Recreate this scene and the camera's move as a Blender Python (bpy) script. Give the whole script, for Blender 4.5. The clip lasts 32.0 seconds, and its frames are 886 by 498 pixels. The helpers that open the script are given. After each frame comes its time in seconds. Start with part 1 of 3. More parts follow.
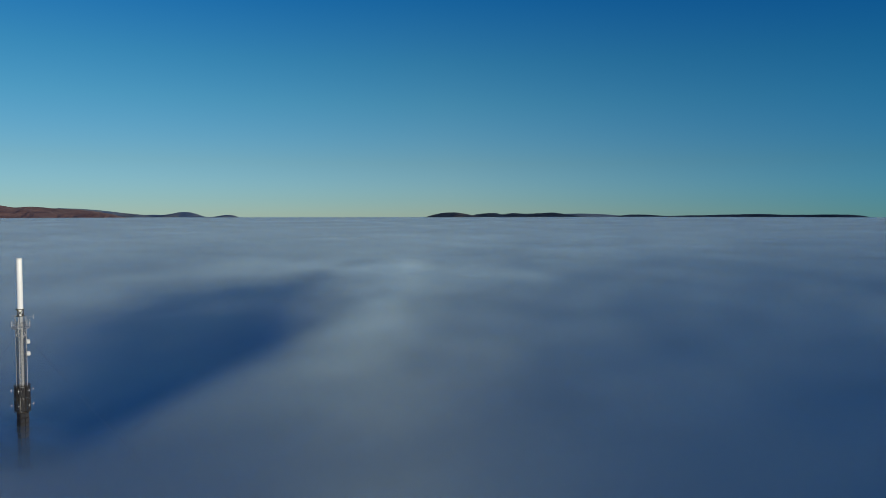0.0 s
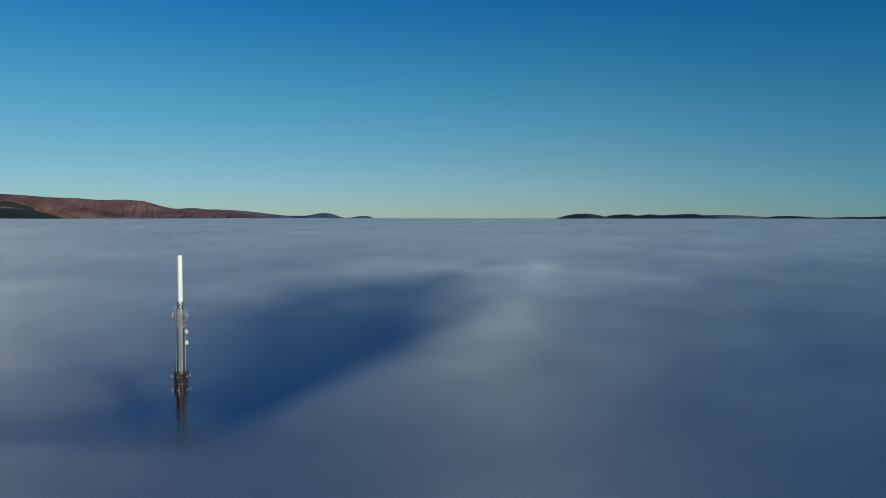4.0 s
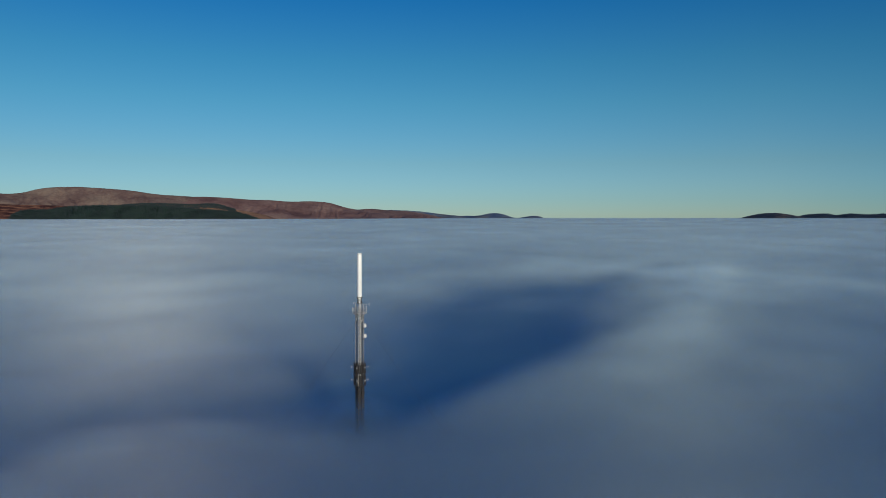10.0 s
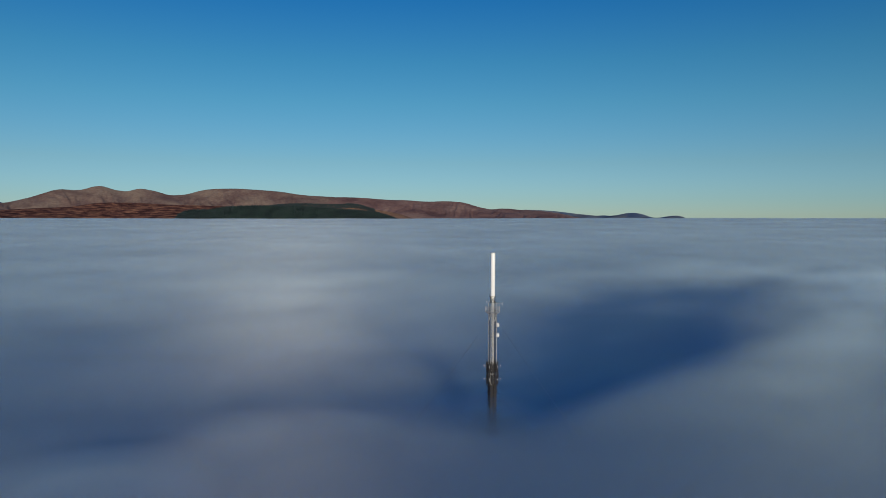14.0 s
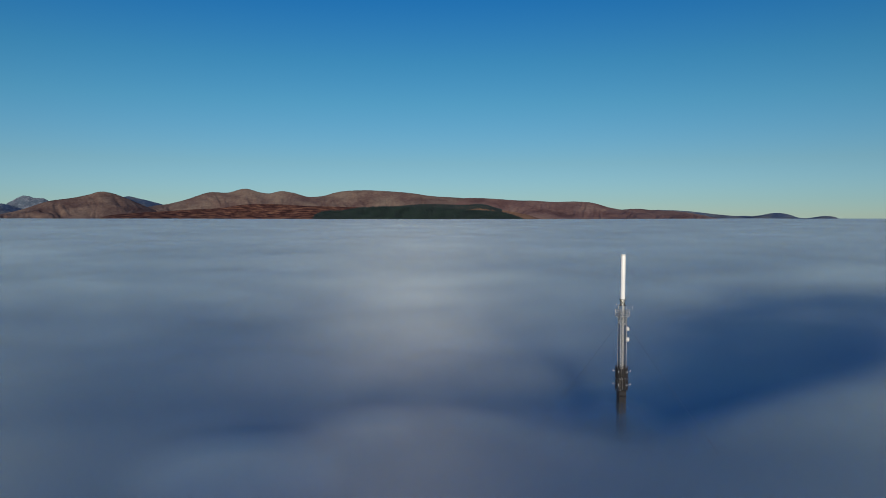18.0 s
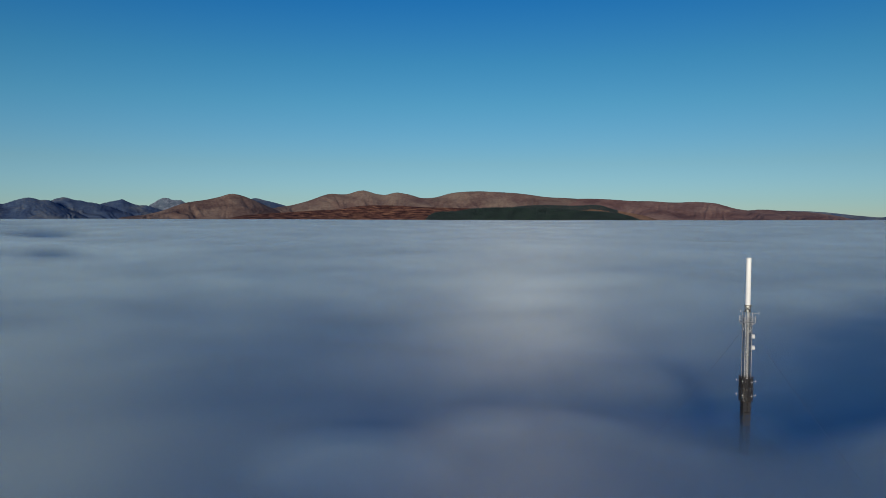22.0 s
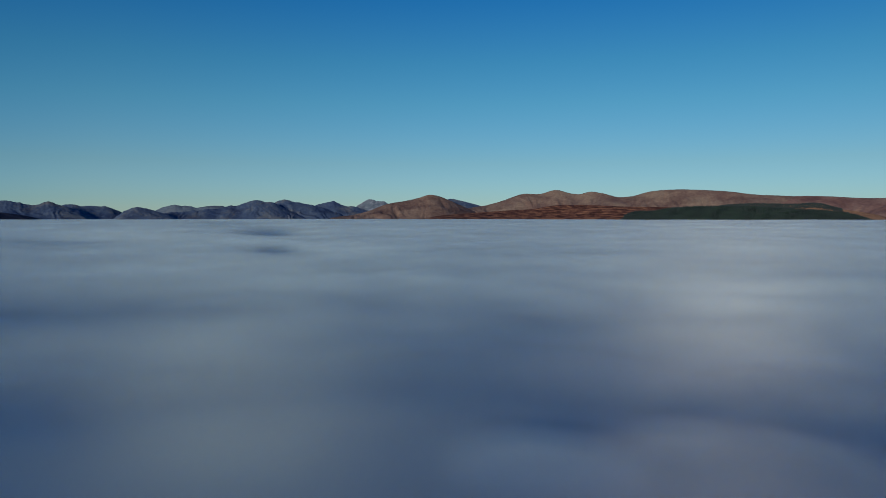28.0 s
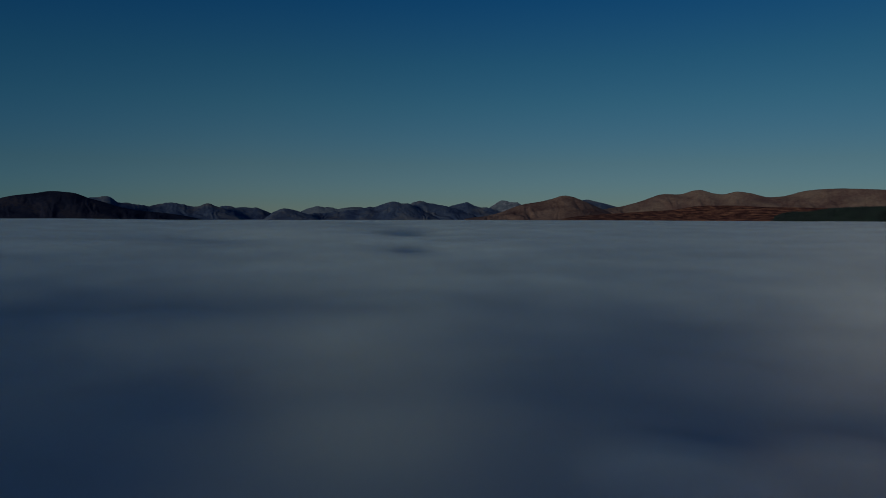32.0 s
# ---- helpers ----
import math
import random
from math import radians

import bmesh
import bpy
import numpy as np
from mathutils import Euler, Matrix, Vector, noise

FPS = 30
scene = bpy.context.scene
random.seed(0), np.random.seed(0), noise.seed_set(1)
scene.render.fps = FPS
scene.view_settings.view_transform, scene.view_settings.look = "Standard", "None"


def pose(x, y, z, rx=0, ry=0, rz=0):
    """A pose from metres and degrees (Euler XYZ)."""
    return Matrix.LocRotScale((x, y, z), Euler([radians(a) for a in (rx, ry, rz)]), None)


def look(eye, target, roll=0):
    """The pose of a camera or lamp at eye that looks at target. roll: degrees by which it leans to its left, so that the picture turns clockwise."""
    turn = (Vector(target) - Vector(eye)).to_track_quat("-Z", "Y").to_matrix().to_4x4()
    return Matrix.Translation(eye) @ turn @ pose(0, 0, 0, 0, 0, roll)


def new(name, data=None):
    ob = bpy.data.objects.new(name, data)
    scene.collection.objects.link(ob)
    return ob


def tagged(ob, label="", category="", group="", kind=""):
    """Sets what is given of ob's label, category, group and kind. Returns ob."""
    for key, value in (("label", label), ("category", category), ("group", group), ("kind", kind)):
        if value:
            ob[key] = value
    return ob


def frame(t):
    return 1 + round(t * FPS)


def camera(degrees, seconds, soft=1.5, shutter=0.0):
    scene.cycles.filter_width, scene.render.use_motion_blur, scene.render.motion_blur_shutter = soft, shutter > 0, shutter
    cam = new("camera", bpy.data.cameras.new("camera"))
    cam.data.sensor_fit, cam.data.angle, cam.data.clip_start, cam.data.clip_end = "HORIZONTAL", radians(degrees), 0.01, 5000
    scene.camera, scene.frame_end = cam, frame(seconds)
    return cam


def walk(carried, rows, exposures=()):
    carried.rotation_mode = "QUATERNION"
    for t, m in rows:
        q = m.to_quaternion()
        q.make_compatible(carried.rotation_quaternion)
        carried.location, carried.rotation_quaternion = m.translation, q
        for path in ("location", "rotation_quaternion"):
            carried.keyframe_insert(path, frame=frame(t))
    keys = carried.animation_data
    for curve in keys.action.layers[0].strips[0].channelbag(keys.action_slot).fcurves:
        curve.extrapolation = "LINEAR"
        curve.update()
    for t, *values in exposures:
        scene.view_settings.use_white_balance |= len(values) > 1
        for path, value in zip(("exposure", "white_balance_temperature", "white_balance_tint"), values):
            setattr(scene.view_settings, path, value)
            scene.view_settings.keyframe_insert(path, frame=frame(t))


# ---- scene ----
# A transmitter mast standing out of a sea of fog, with hills all round the horizon.
# The camera hovers at one place and turns slowly to its left. x to the right of the mast, y towards it, z up from the mast's foot.

# ---- camera ----
EYE = Vector((0.0, 0.0, 95.0))
cam = camera(64.52, 32.0, soft=0.9)
# seconds, turn to the left, tilt down, lean (degrees)
TURNS = (
    (0.0, -31.19, 2.71, 0.15),
    (1.0, -28.38, 2.72, 0.13),
    (2.0, -25.70, 2.72, 0.04),
    (3.0, -23.07, 2.67, 0.16),
    (6.0, -15.97, 2.68, 0.18),
    (7.0, -13.66, 2.68, 0.11),
    (8.0, -11.36, 2.69, 0.12),
    (9.0, -9.13, 2.71, 0.14),
    (10.0, -6.80, 2.70, 0.13),
    (11.0, -4.28, 2.69, 0.05),
    (12.0, -1.73, 2.69, 0.13),
    (13.0, 1.14, 2.73, 0.19),
    (14.0, 4.08, 2.75, 0.16),
    (17.0, 11.85, 2.68, 0.17),
    (18.0, 14.43, 2.73, 0.11),
    (19.0, 16.87, 2.74, 0.07),
    (20.0, 19.22, 2.67, 0.07),
    (21.0, 21.34, 2.64, 0.08),
    (22.0, 23.58, 2.67, 0.15),
    (23.0, 26.07, 2.73, 0.10),
    (24.0, 28.49, 2.73, 0.07),
    (25.0, 31.17, 2.64, 0.10),
    (28.0, 39.25, 2.71, -0.01),
    (29.0, 42.11, 2.65, -0.05),
    (30.0, 44.70, 2.51, -0.03),
    (31.0, 47.43, 2.55, 0.05),
    (32.0, 50.06, 2.63, 0.06),
)


def heading(turn, tilt):
    a, e = radians(-turn), radians(-tilt)
    return Vector((math.sin(a) * math.cos(e), math.cos(a) * math.cos(e), math.sin(e)))


walk(cam, [(t, look(EYE, EYE + heading(turn, tilt), lean)) for t, turn, tilt, lean in TURNS],
     exposures=((0.0, 0.0, 6220, 6.8), (9.0, 0.0, 6230, 7.0), (13.0, 0.0, 6400, 10.3), (31.0, 0.0, 6400, 9.6), (31.5, -0.55, 6400, 9.6), (32.0, -1.5, 6400, 9.6)))

# ---- sky and sun ----
SUN_EL, SUN_AZ = 7.4, 163.0      # degrees above the horizon; clockwise from +y
SUN_WAY = Vector((math.sin(radians(SUN_AZ)) * math.cos(radians(SUN_EL)), math.cos(radians(SUN_AZ)) * math.cos(radians(SUN_EL)), math.sin(radians(SUN_EL))))
world = bpy.data.worlds.new("sky")
scene.world = world
world.use_nodes = True
wn, wl = world.node_tree.nodes, world.node_tree.links
sky = wn.new("ShaderNodeTexSky")
sky.sky_type, sky.sun_disc = "NISHITA", False
sky.sun_elevation, sky.sun_rotation = radians(SUN_EL), radians(SUN_AZ)
sky.altitude, sky.air_density, sky.dust_density, sky.ozone_density = 400, 1.0, 0.02, 1.5
# clear winter air: pale at the horizon, deep blue overhead
way, split, height, tone = wn.new("ShaderNodeTexCoord"), wn.new("ShaderNodeSeparateXYZ"), wn.new("ShaderNodeValToRGB"), wn.new("ShaderNodeMix")
stops = ((0.0, (0.47, 0.82, 1.76)), (0.023, (0.43, 0.76, 1.55)), (0.073, (0.41, 0.70, 1.13)), (0.155, (0.29, 0.71, 1.035)), (0.21, (0.207, 0.67, 1.013)), (0.29, (0.097, 0.56, 1.065)), (0.45, (0.066, 0.55, 1.26)))
while len(height.color_ramp.elements) < len(stops):
    height.color_ramp.elements.new(0.5)
for e, (p, c) in zip(height.color_ramp.elements, stops):
    e.position, e.color = p, (*c, 1)
tone.data_type, tone.blend_type = "RGBA", "MULTIPLY"
tone.inputs[0].default_value = 1.0
wl.new(way.outputs["Generated"], split.inputs[0])
wl.new(split.outputs["Z"], height.inputs[0])
wl.new(sky.outputs[0], tone.inputs[6])
wl.new(height.outputs[0], tone.inputs[7])
# the clear sky is deepest at right angles to the sun
flat, side, size, deep = wn.new("ShaderNodeVectorMath"), wn.new("ShaderNodeMath"), wn.new("ShaderNodeValToRGB"), wn.new("ShaderNodeMix")
flat.operation, side.operation = "DOT_PRODUCT", "ABSOLUTE"
flat.inputs[1].default_value = (math.sin(radians(SUN_AZ)), math.cos(radians(SUN_AZ)), 0)
size.color_ramp.elements[0].color, size.color_ramp.elements[1].color = (0.30, 0.80, 1.08, 1), (1, 1, 1, 1)
size.color_ramp.elements[1].position = 0.66
deep.data_type, deep.blend_type = "RGBA", "MULTIPLY"
deep.inputs[0].default_value = 1.0
wl.new(way.outputs["Generated"], flat.inputs[0])
wl.new(flat.outputs["Value"], side.inputs[0])
wl.new(side.outputs[0], size.inputs[0])
wl.new(tone.outputs[2], deep.inputs[6])
wl.new(size.outputs[0], deep.inputs[7])
wl.new(deep.outputs[2], wn["Background"].inputs[0])
wn["Background"].inputs[1].default_value = 0.095

sun_data = bpy.data.lights.new("sun", "SUN")
sun_data.energy, sun_data.angle, sun_data.color = 3.6, radians(11.0), (1.0, 0.9, 0.76)
sun = new("sun", sun_data)
sun.matrix_world = look(SUN_WAY * 500, (0, 0, 0))


# ---- materials ----
def material(name):
    m = bpy.data.materials.new(name)
    m.use_nodes = True
    t = m.node_tree
    return m, t.nodes, t.links, t.nodes["Principled BSDF"]


def noise_at(nodes, links, scale, detail=4.0, coords="Object", stretch=(1, 1, 1)):
    """A noise of that scale (per metre), stretched."""
    tc, mp, nz = nodes.new("ShaderNodeTexCoord"), nodes.new("ShaderNodeMapping"), nodes.new("ShaderNodeTexNoise")
    mp.inputs["Scale"].default_value = stretch
    nz.inputs["Scale"].default_value, nz.inputs["Detail"].default_value = scale, detail
    links.new(tc.outputs[coords], mp.inputs["Vector"])
    links.new(mp.outputs[0], nz.inputs["Vector"])
    return nz.outputs["Fac"]


def ramp(nodes, links, fac, *stops, kind="LINEAR"):
    r = nodes.new("ShaderNodeValToRGB")
    r.color_ramp.interpolation = kind
    e = r.color_ramp.elements
    while len(e) < len(stops):
        e.new(0.5)
    for s, (p, c) in zip(e, stops):
        s.position, s.color = p, (*c, 1) if len(c) == 3 else c
    links.new(fac, r.inputs[0])
    return r.outputs[0]


def plain(name, dark, light, rough, metal=0.0, scale=3.0, bump=0.1):
    """A worn surface between two colours, with fine relief."""
    m, n, l, b = material(name)
    fine, broad = noise_at(n, l, scale * 6), noise_at(n, l, scale * 0.7)
    mix = n.new("ShaderNodeMath")
    mix.operation = "MULTIPLY_ADD"
    l.new(fine, mix.inputs[0])
    mix.inputs[1].default_value = 0.4
    l.new(broad, mix.inputs[2])
    l.new(ramp(n, l, mix.outputs[0], (0.45, dark), (0.95, light)), b.inputs["Base Color"])
    b.inputs["Roughness"].default_value, b.inputs["Metallic"].default_value = rough, metal
    bp = n.new("ShaderNodeBump")
    bp.inputs["Strength"].default_value, bp.inputs["Distance"].default_value = bump, 0.01
    l.new(fine, bp.inputs["Height"])
    l.new(bp.outputs[0], b.inputs["Normal"])
    return m


def land(name, low, mid, high, scale=0.012, relief=4.0, stretch=(1, 1, 1), fine=0.06, patch=0.74):
    """Hill ground: grass and bare ground between three colours, with darker heather patches and gullies."""
    m, n, l, b = material(name)
    a, c = noise_at(n, l, scale, 8, stretch=stretch), noise_at(n, l, fine, 6, stretch=stretch)
    mix = n.new("ShaderNodeMath")
    mix.operation = "MULTIPLY_ADD"
    l.new(c, mix.inputs[0])
    mix.inputs[1].default_value = 0.55
    l.new(a, mix.inputs[2])
    ground = ramp(n, l, mix.outputs[0], (0.60, low), (0.78, mid), (0.95, high))
    heather = ramp(n, l, noise_at(n, l, scale * 0.8, 9, stretch=(1, 1, 2.2 * stretch[2])), (0.38, (patch, patch * 0.97, patch * 1.02)), (0.47, (1, 1, 1)))
    gully = ramp(n, l, noise_at(n, l, scale * 2.6, 3, stretch=(1, 1, 0.45)), (0.478, (1, 1, 1)), (0.495, (0.84, 0.83, 0.86)), (0.512, (1, 1, 1)))
    colour = ground
    for over in (heather, gully):
        times = n.new("ShaderNodeMix")
        times.data_type, times.blend_type = "RGBA", "MULTIPLY"
        times.inputs[0].default_value = 1.0
        l.new(colour, times.inputs[6])
        l.new(over, times.inputs[7])
        colour = times.outputs[2]
    l.new(colour, b.inputs["Base Color"])
    b.inputs["Roughness"].default_value = 0.95
    b.inputs["Specular IOR Level"].default_value = 0.1
    bp = n.new("ShaderNodeBump")
    bp.inputs["Strength"].default_value, bp.inputs["Distance"].default_value = 0.25, relief
    l.new(mix.outputs[0], bp.inputs["Height"])
    l.new(bp.outputs[0], b.inputs["Normal"])
    return m


# light thrown back by the droplets, as bearing, dip, width and tint: the glory opposite the sun, and the two legs of a fogbow
BACKLIGHT = ((-17.0, -7.4, 0.11, (0.00009, 0.00009, 0.00008)), (-17.0, -7.4, 0.23, (0.0038, 0.0040, 0.0037)), (-17.0, -7.4, 0.36, (0.0044, 0.0036, 0.0032)), (-17.0, -7.4, 0.58, (0.0138, 0.0138, 0.0124)),
             (25.0, -14.0, 0.37, (0.0110, 0.0130, 0.0108)), (-56.0, -14.5, 0.37, (0.0132, 0.0155, 0.0128)))


def fog_material(name, veil, local=False):
    """Fog droplets: white scattering, a soft sheen at low angles and light thrown straight back to the sun.
    The mesh carries how thick and how bright the fog lies: thin fog's dimness is put into its colour as a darker blue,
    and part of the dark moor shows through.
    veil: thin layers, whose cover is the object's alpha broken up by wisps."""
    m, n, l, b = material(name)
    n.remove(b)
    out = n["Material Output"]
    # the light that wanders about inside fog evens out its slopes
    geo, up, turn = n.new("ShaderNodeNewGeometry"), n.new("ShaderNodeMix"), n.new("ShaderNodeVectorMath")
    up.data_type, up.inputs[0].default_value = "VECTOR", 0.6
    # droplets scatter most light onwards, so fog lit from behind the viewer answers the low sun weakly
    up.inputs[5].default_value = (-0.18 * SUN_WAY.x, -0.18 * SUN_WAY.y, 1)
    turn.operation = "NORMALIZE"
    l.new(geo.outputs["Normal"], up.inputs[4])
    l.new(up.outputs[1], turn.inputs[0])
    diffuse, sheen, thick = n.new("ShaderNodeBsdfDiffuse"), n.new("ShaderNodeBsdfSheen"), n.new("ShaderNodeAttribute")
    thick.attribute_name = "thickness_tone"
    sheen.inputs["Color"].default_value = (0.22, 0.29, 0.31, 1)
    sheen.inputs["Roughness"].default_value = 0.4
    l.new(turn.outputs[0], diffuse.inputs["Normal"])
    l.new(turn.outputs[0], sheen.inputs["Normal"])
    # the fog's bright and dim stretches are painted here, from the mesh's one value
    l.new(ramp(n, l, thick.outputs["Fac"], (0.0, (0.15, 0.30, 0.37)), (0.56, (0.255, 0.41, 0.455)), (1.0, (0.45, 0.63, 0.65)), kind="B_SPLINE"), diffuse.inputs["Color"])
    two = n.new("ShaderNodeAddShader")
    l.new(diffuse.outputs[0], two.inputs[0])
    l.new(sheen.outputs[0], two.inputs[1])
    for az, el, rough, tone in BACKLIGHT[1:] if veil else BACKLIGHT:
        seen = Vector((math.sin(radians(az)) * math.cos(radians(el)), math.cos(radians(az)) * math.cos(radians(el)), math.sin(radians(el))))
        facing = (SUN_WAY - seen).normalized()
        way = n.new("ShaderNodeCombineXYZ")
        for i in range(3):
            way.inputs[i].default_value = facing[i]
        back, add = n.new("ShaderNodeBsdfGlossy"), n.new("ShaderNodeAddShader")
        back.inputs["Color"].default_value, back.inputs["Roughness"].default_value = (*tone, 1), rough
        l.new(way.outputs[0], back.inputs["Normal"])
        l.new(two.outputs[0], add.inputs[0])
        l.new(back.outputs[0], add.inputs[1])
        two = add
    # thin fog's weaker light is put into its colour: a dim blue, nothing thrown back
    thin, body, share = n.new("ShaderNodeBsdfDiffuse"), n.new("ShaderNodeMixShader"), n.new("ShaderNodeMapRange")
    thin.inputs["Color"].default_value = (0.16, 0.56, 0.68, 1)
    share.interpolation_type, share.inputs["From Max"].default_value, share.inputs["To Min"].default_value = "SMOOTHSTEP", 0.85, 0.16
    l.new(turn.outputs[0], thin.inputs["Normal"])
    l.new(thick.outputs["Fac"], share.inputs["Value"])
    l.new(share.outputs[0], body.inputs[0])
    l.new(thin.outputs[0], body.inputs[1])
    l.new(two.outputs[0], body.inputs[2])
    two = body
    clear, mix = n.new("ShaderNodeBsdfTransparent"), n.new("ShaderNodeMixShader")
    l.new(clear.outputs[0], mix.inputs[1])
    l.new(two.outputs[0], mix.inputs[2])
    l.new(mix.outputs[0], out.inputs["Surface"])
    cover = n.new("ShaderNodeMapRange")
    cover.interpolation_type = "SMOOTHSTEP"
    l.new(thick.outputs["Fac"], cover.inputs["Value"])
    if not veil:
        cover.inputs["From Max"].default_value, cover.inputs["To Min"].default_value = 0.36, 0.72
        l.new(cover.outputs[0], mix.inputs[0])
        return m
    cover.inputs["From Max"].default_value, cover.inputs["To Min"].default_value = 0.56, 0.2
    info, wisp, span = n.new("ShaderNodeObjectInfo"), noise_at(n, l, 0.006, 1.5, stretch=(1, 1, 3)), n.new("ShaderNodeMapRange")
    span.interpolation_type = "SMOOTHSTEP"
    span.inputs["From Min"].default_value, span.inputs["From Max"].default_value = 0.15, 0.85
    span.inputs["To Min"].default_value, span.inputs["To Max"].default_value = 0.7, 1.3
    l.new(wisp, span.inputs["Value"])
    # wisps that cling to the mast thin out away from it
    plane, dist, edge = n.new("ShaderNodeVectorMath"), n.new("ShaderNodeVectorMath"), n.new("ShaderNodeMapRange")
    plane.operation, dist.operation, edge.interpolation_type = "MULTIPLY", "DISTANCE", "SMOOTHSTEP"
    plane.inputs[1].default_value, dist.inputs[1].default_value = (1, 1, 0), (0, 220, 0)
    edge.inputs["From Min"].default_value, edge.inputs["From Max"].default_value = 3, 16
    edge.inputs["To Min"].default_value, edge.inputs["To Max"].default_value = 1, 0
    l.new(geo.outputs["Position"], plane.inputs[0])
    l.new(plane.outputs[0], dist.inputs[0])
    l.new(dist.outputs["Value"], edge.inputs["Value"])
    p, q = n.new("ShaderNodeMath"), n.new("ShaderNodeMath")
    p.operation = q.operation = "MULTIPLY"
    q.use_clamp = True
    l.new(span.outputs[0], p.inputs[0])
    l.new((edge if local else cover).outputs[0], p.inputs[1])
    l.new(p.outputs[0], q.inputs[0])
    l.new(info.outputs["Alpha"], q.inputs[1])
    l.new(q.outputs[0], mix.inputs[0])
    return m


FOG, VEIL, WISP = fog_material("fog", False), fog_material("thin fog", True), fog_material("clinging wisps", True, True)
WHITE = plain("white glass fibre", (0.80, 0.77, 0.68), (0.87, 0.84, 0.76), 0.45, bump=0.03, scale=0.8)
STEEL = plain("weathered galvanised steel", (0.20, 0.20, 0.19), (0.50, 0.49, 0.46), 0.55, 0.2)
BRACING = plain("dull dark galvanised bracing", (0.035, 0.034, 0.032), (0.13, 0.125, 0.115), 0.6, 0.3)
DARK = plain("dark steel", (0.008, 0.007, 0.007), (0.040, 0.033, 0.030), 0.65, 0.1)
BLACK = plain("black antenna casing", (0.008, 0.008, 0.010), (0.022, 0.020, 0.022), 0.7)
RUST = plain("brown weathered steel", (0.014, 0.011, 0.007), (0.06, 0.045, 0.026), 0.65, 0.2)
DISH = plain("off-white radome", (0.50, 0.49, 0.45), (0.70, 0.69, 0.64), 0.5, bump=0.04)
SHEATH = plain("pale cable sheath", (0.38, 0.38, 0.36), (0.56, 0.55, 0.52), 0.6)
CABLE = plain("black cable", (0.02, 0.02, 0.022), (0.05, 0.05, 0.055), 0.5)
PEAT = land("peat moor", (0.03, 0.025, 0.015), (0.06, 0.05, 0.03), (0.09, 0.07, 0.04))
BROWN = land("brown hill grass", (0.16, 0.096, 0.078), (0.22, 0.146, 0.108), (0.275, 0.197, 0.138), 0.006, 8)
RUSSET = land("russet bracken and heather", (0.026, 0.011, 0.012), (0.105, 0.046, 0.034), (0.23, 0.115, 0.068), 0.02, 6, (1, 1, 8), 0.13, 0.45)
STRAW = land("sunlit orange hill grass", (0.12, 0.066, 0.044), (0.185, 0.108, 0.070), (0.25, 0.155, 0.095), 0.008, 6)
REDDISH = land("reddish heather", (0.17, 0.092, 0.075), (0.24, 0.138, 0.108), (0.30, 0.19, 0.14), 0.006, 8)
UMBER = land("umber hill grass", (0.12, 0.072, 0.06), (0.18, 0.118, 0.09), (0.24, 0.165, 0.12), 0.007, 12)
# distance haze is painted into these three mountain colours as blue and grey
HAZE_BLUE = land("mountainside with blue haze in its colour", (0.040, 0.066, 0.128), (0.070, 0.102, 0.158), (0.135, 0.148, 0.160), 0.008, 10)
HAZE_PALE = land("far mountainside with pale haze in its colour", (0.08, 0.115, 0.155), (0.115, 0.15, 0.19), (0.15, 0.18, 0.21), 0.006, 8)
HAZE_SNOWY = land("bare mountain top with old snow and haze in its colour", (0.10, 0.13, 0.16), (0.14, 0.17, 0.20), (0.30, 0.32, 0.35), 0.02, 8, (1, 1, 0.5), 0.09)
# the hillside's shade is put into the heather's colour as dark navy
SHADED_HEATHER = land("heather hillside with shade in its colour", (0.009, 0.013, 0.030), (0.016, 0.021, 0.042), (0.034, 0.033, 0.046), 0.006, 8)
CONIFER = land("conifer plantation", (0.006, 0.013, 0.011), (0.013, 0.026, 0.02), (0.02, 0.036, 0.026), 0.02, 4)
# woods, heath and spruces far to the right: blue haze mixed into their colours
HAZE_WOOD = land("far woodland with blue haze in its colour", (0.014, 0.026, 0.050), (0.024, 0.040, 0.068), (0.040, 0.055, 0.080), 0.012, 4, (1, 1, 2))
HAZE_HEATH = land("dark heath with pale grass patches", (0.016, 0.027, 0.050), (0.035, 0.045, 0.065), (0.15, 0.12, 0.10), 0.012, 4, (1, 1, 2))
HAZE_NEEDLE = plain("far spruces with blue haze in their colour", (0.014, 0.026, 0.048), (0.026, 0.042, 0.068), 0.9, scale=0.05)
NEEDLE = plain("spruce needles", (0.005, 0.011, 0.013), (0.014, 0.029, 0.029), 0.9, scale=0.05)


# ---- helpers ----
def mesh_of(name, bm, mat, smooth=True):
    me = bpy.data.meshes.new(name)
    bm.to_mesh(me)
    bm.free()
    for f in me.polygons:
        f.use_smooth = smooth
    me.materials.append(mat)
    return me


def part(name, bm, mat, parent, label="", smooth=False):
    me = bm if isinstance(bm, bpy.types.Mesh) else mesh_of(name, bm, mat, smooth)
    ob = new(name, me)
    ob.parent = parent
    return tagged(ob, label)


def grid_mesh(name, pts, mat, wrap):
    """A smooth sheet from an array of rows x columns x 3; wrap closes each row."""
    rows, cols = pts.shape[:2]
    idx = np.arange(rows * cols).reshape(rows, cols)
    nxt = np.roll(idx, -1, 1) if wrap else idx[:, 1:]
    cur = idx if wrap else idx[:, :-1]
    faces = np.stack((cur[:-1], cur[1:], nxt[1:], nxt[:-1]), -1).reshape(-1, 4)
    me = bpy.data.meshes.new(name)
    me.from_pydata(pts.reshape(-1, 3).tolist(), [], faces.tolist())
    me.polygons.foreach_set("use_smooth", np.ones(len(faces), bool))
    me.materials.append(mat)
    me.update()
    return me


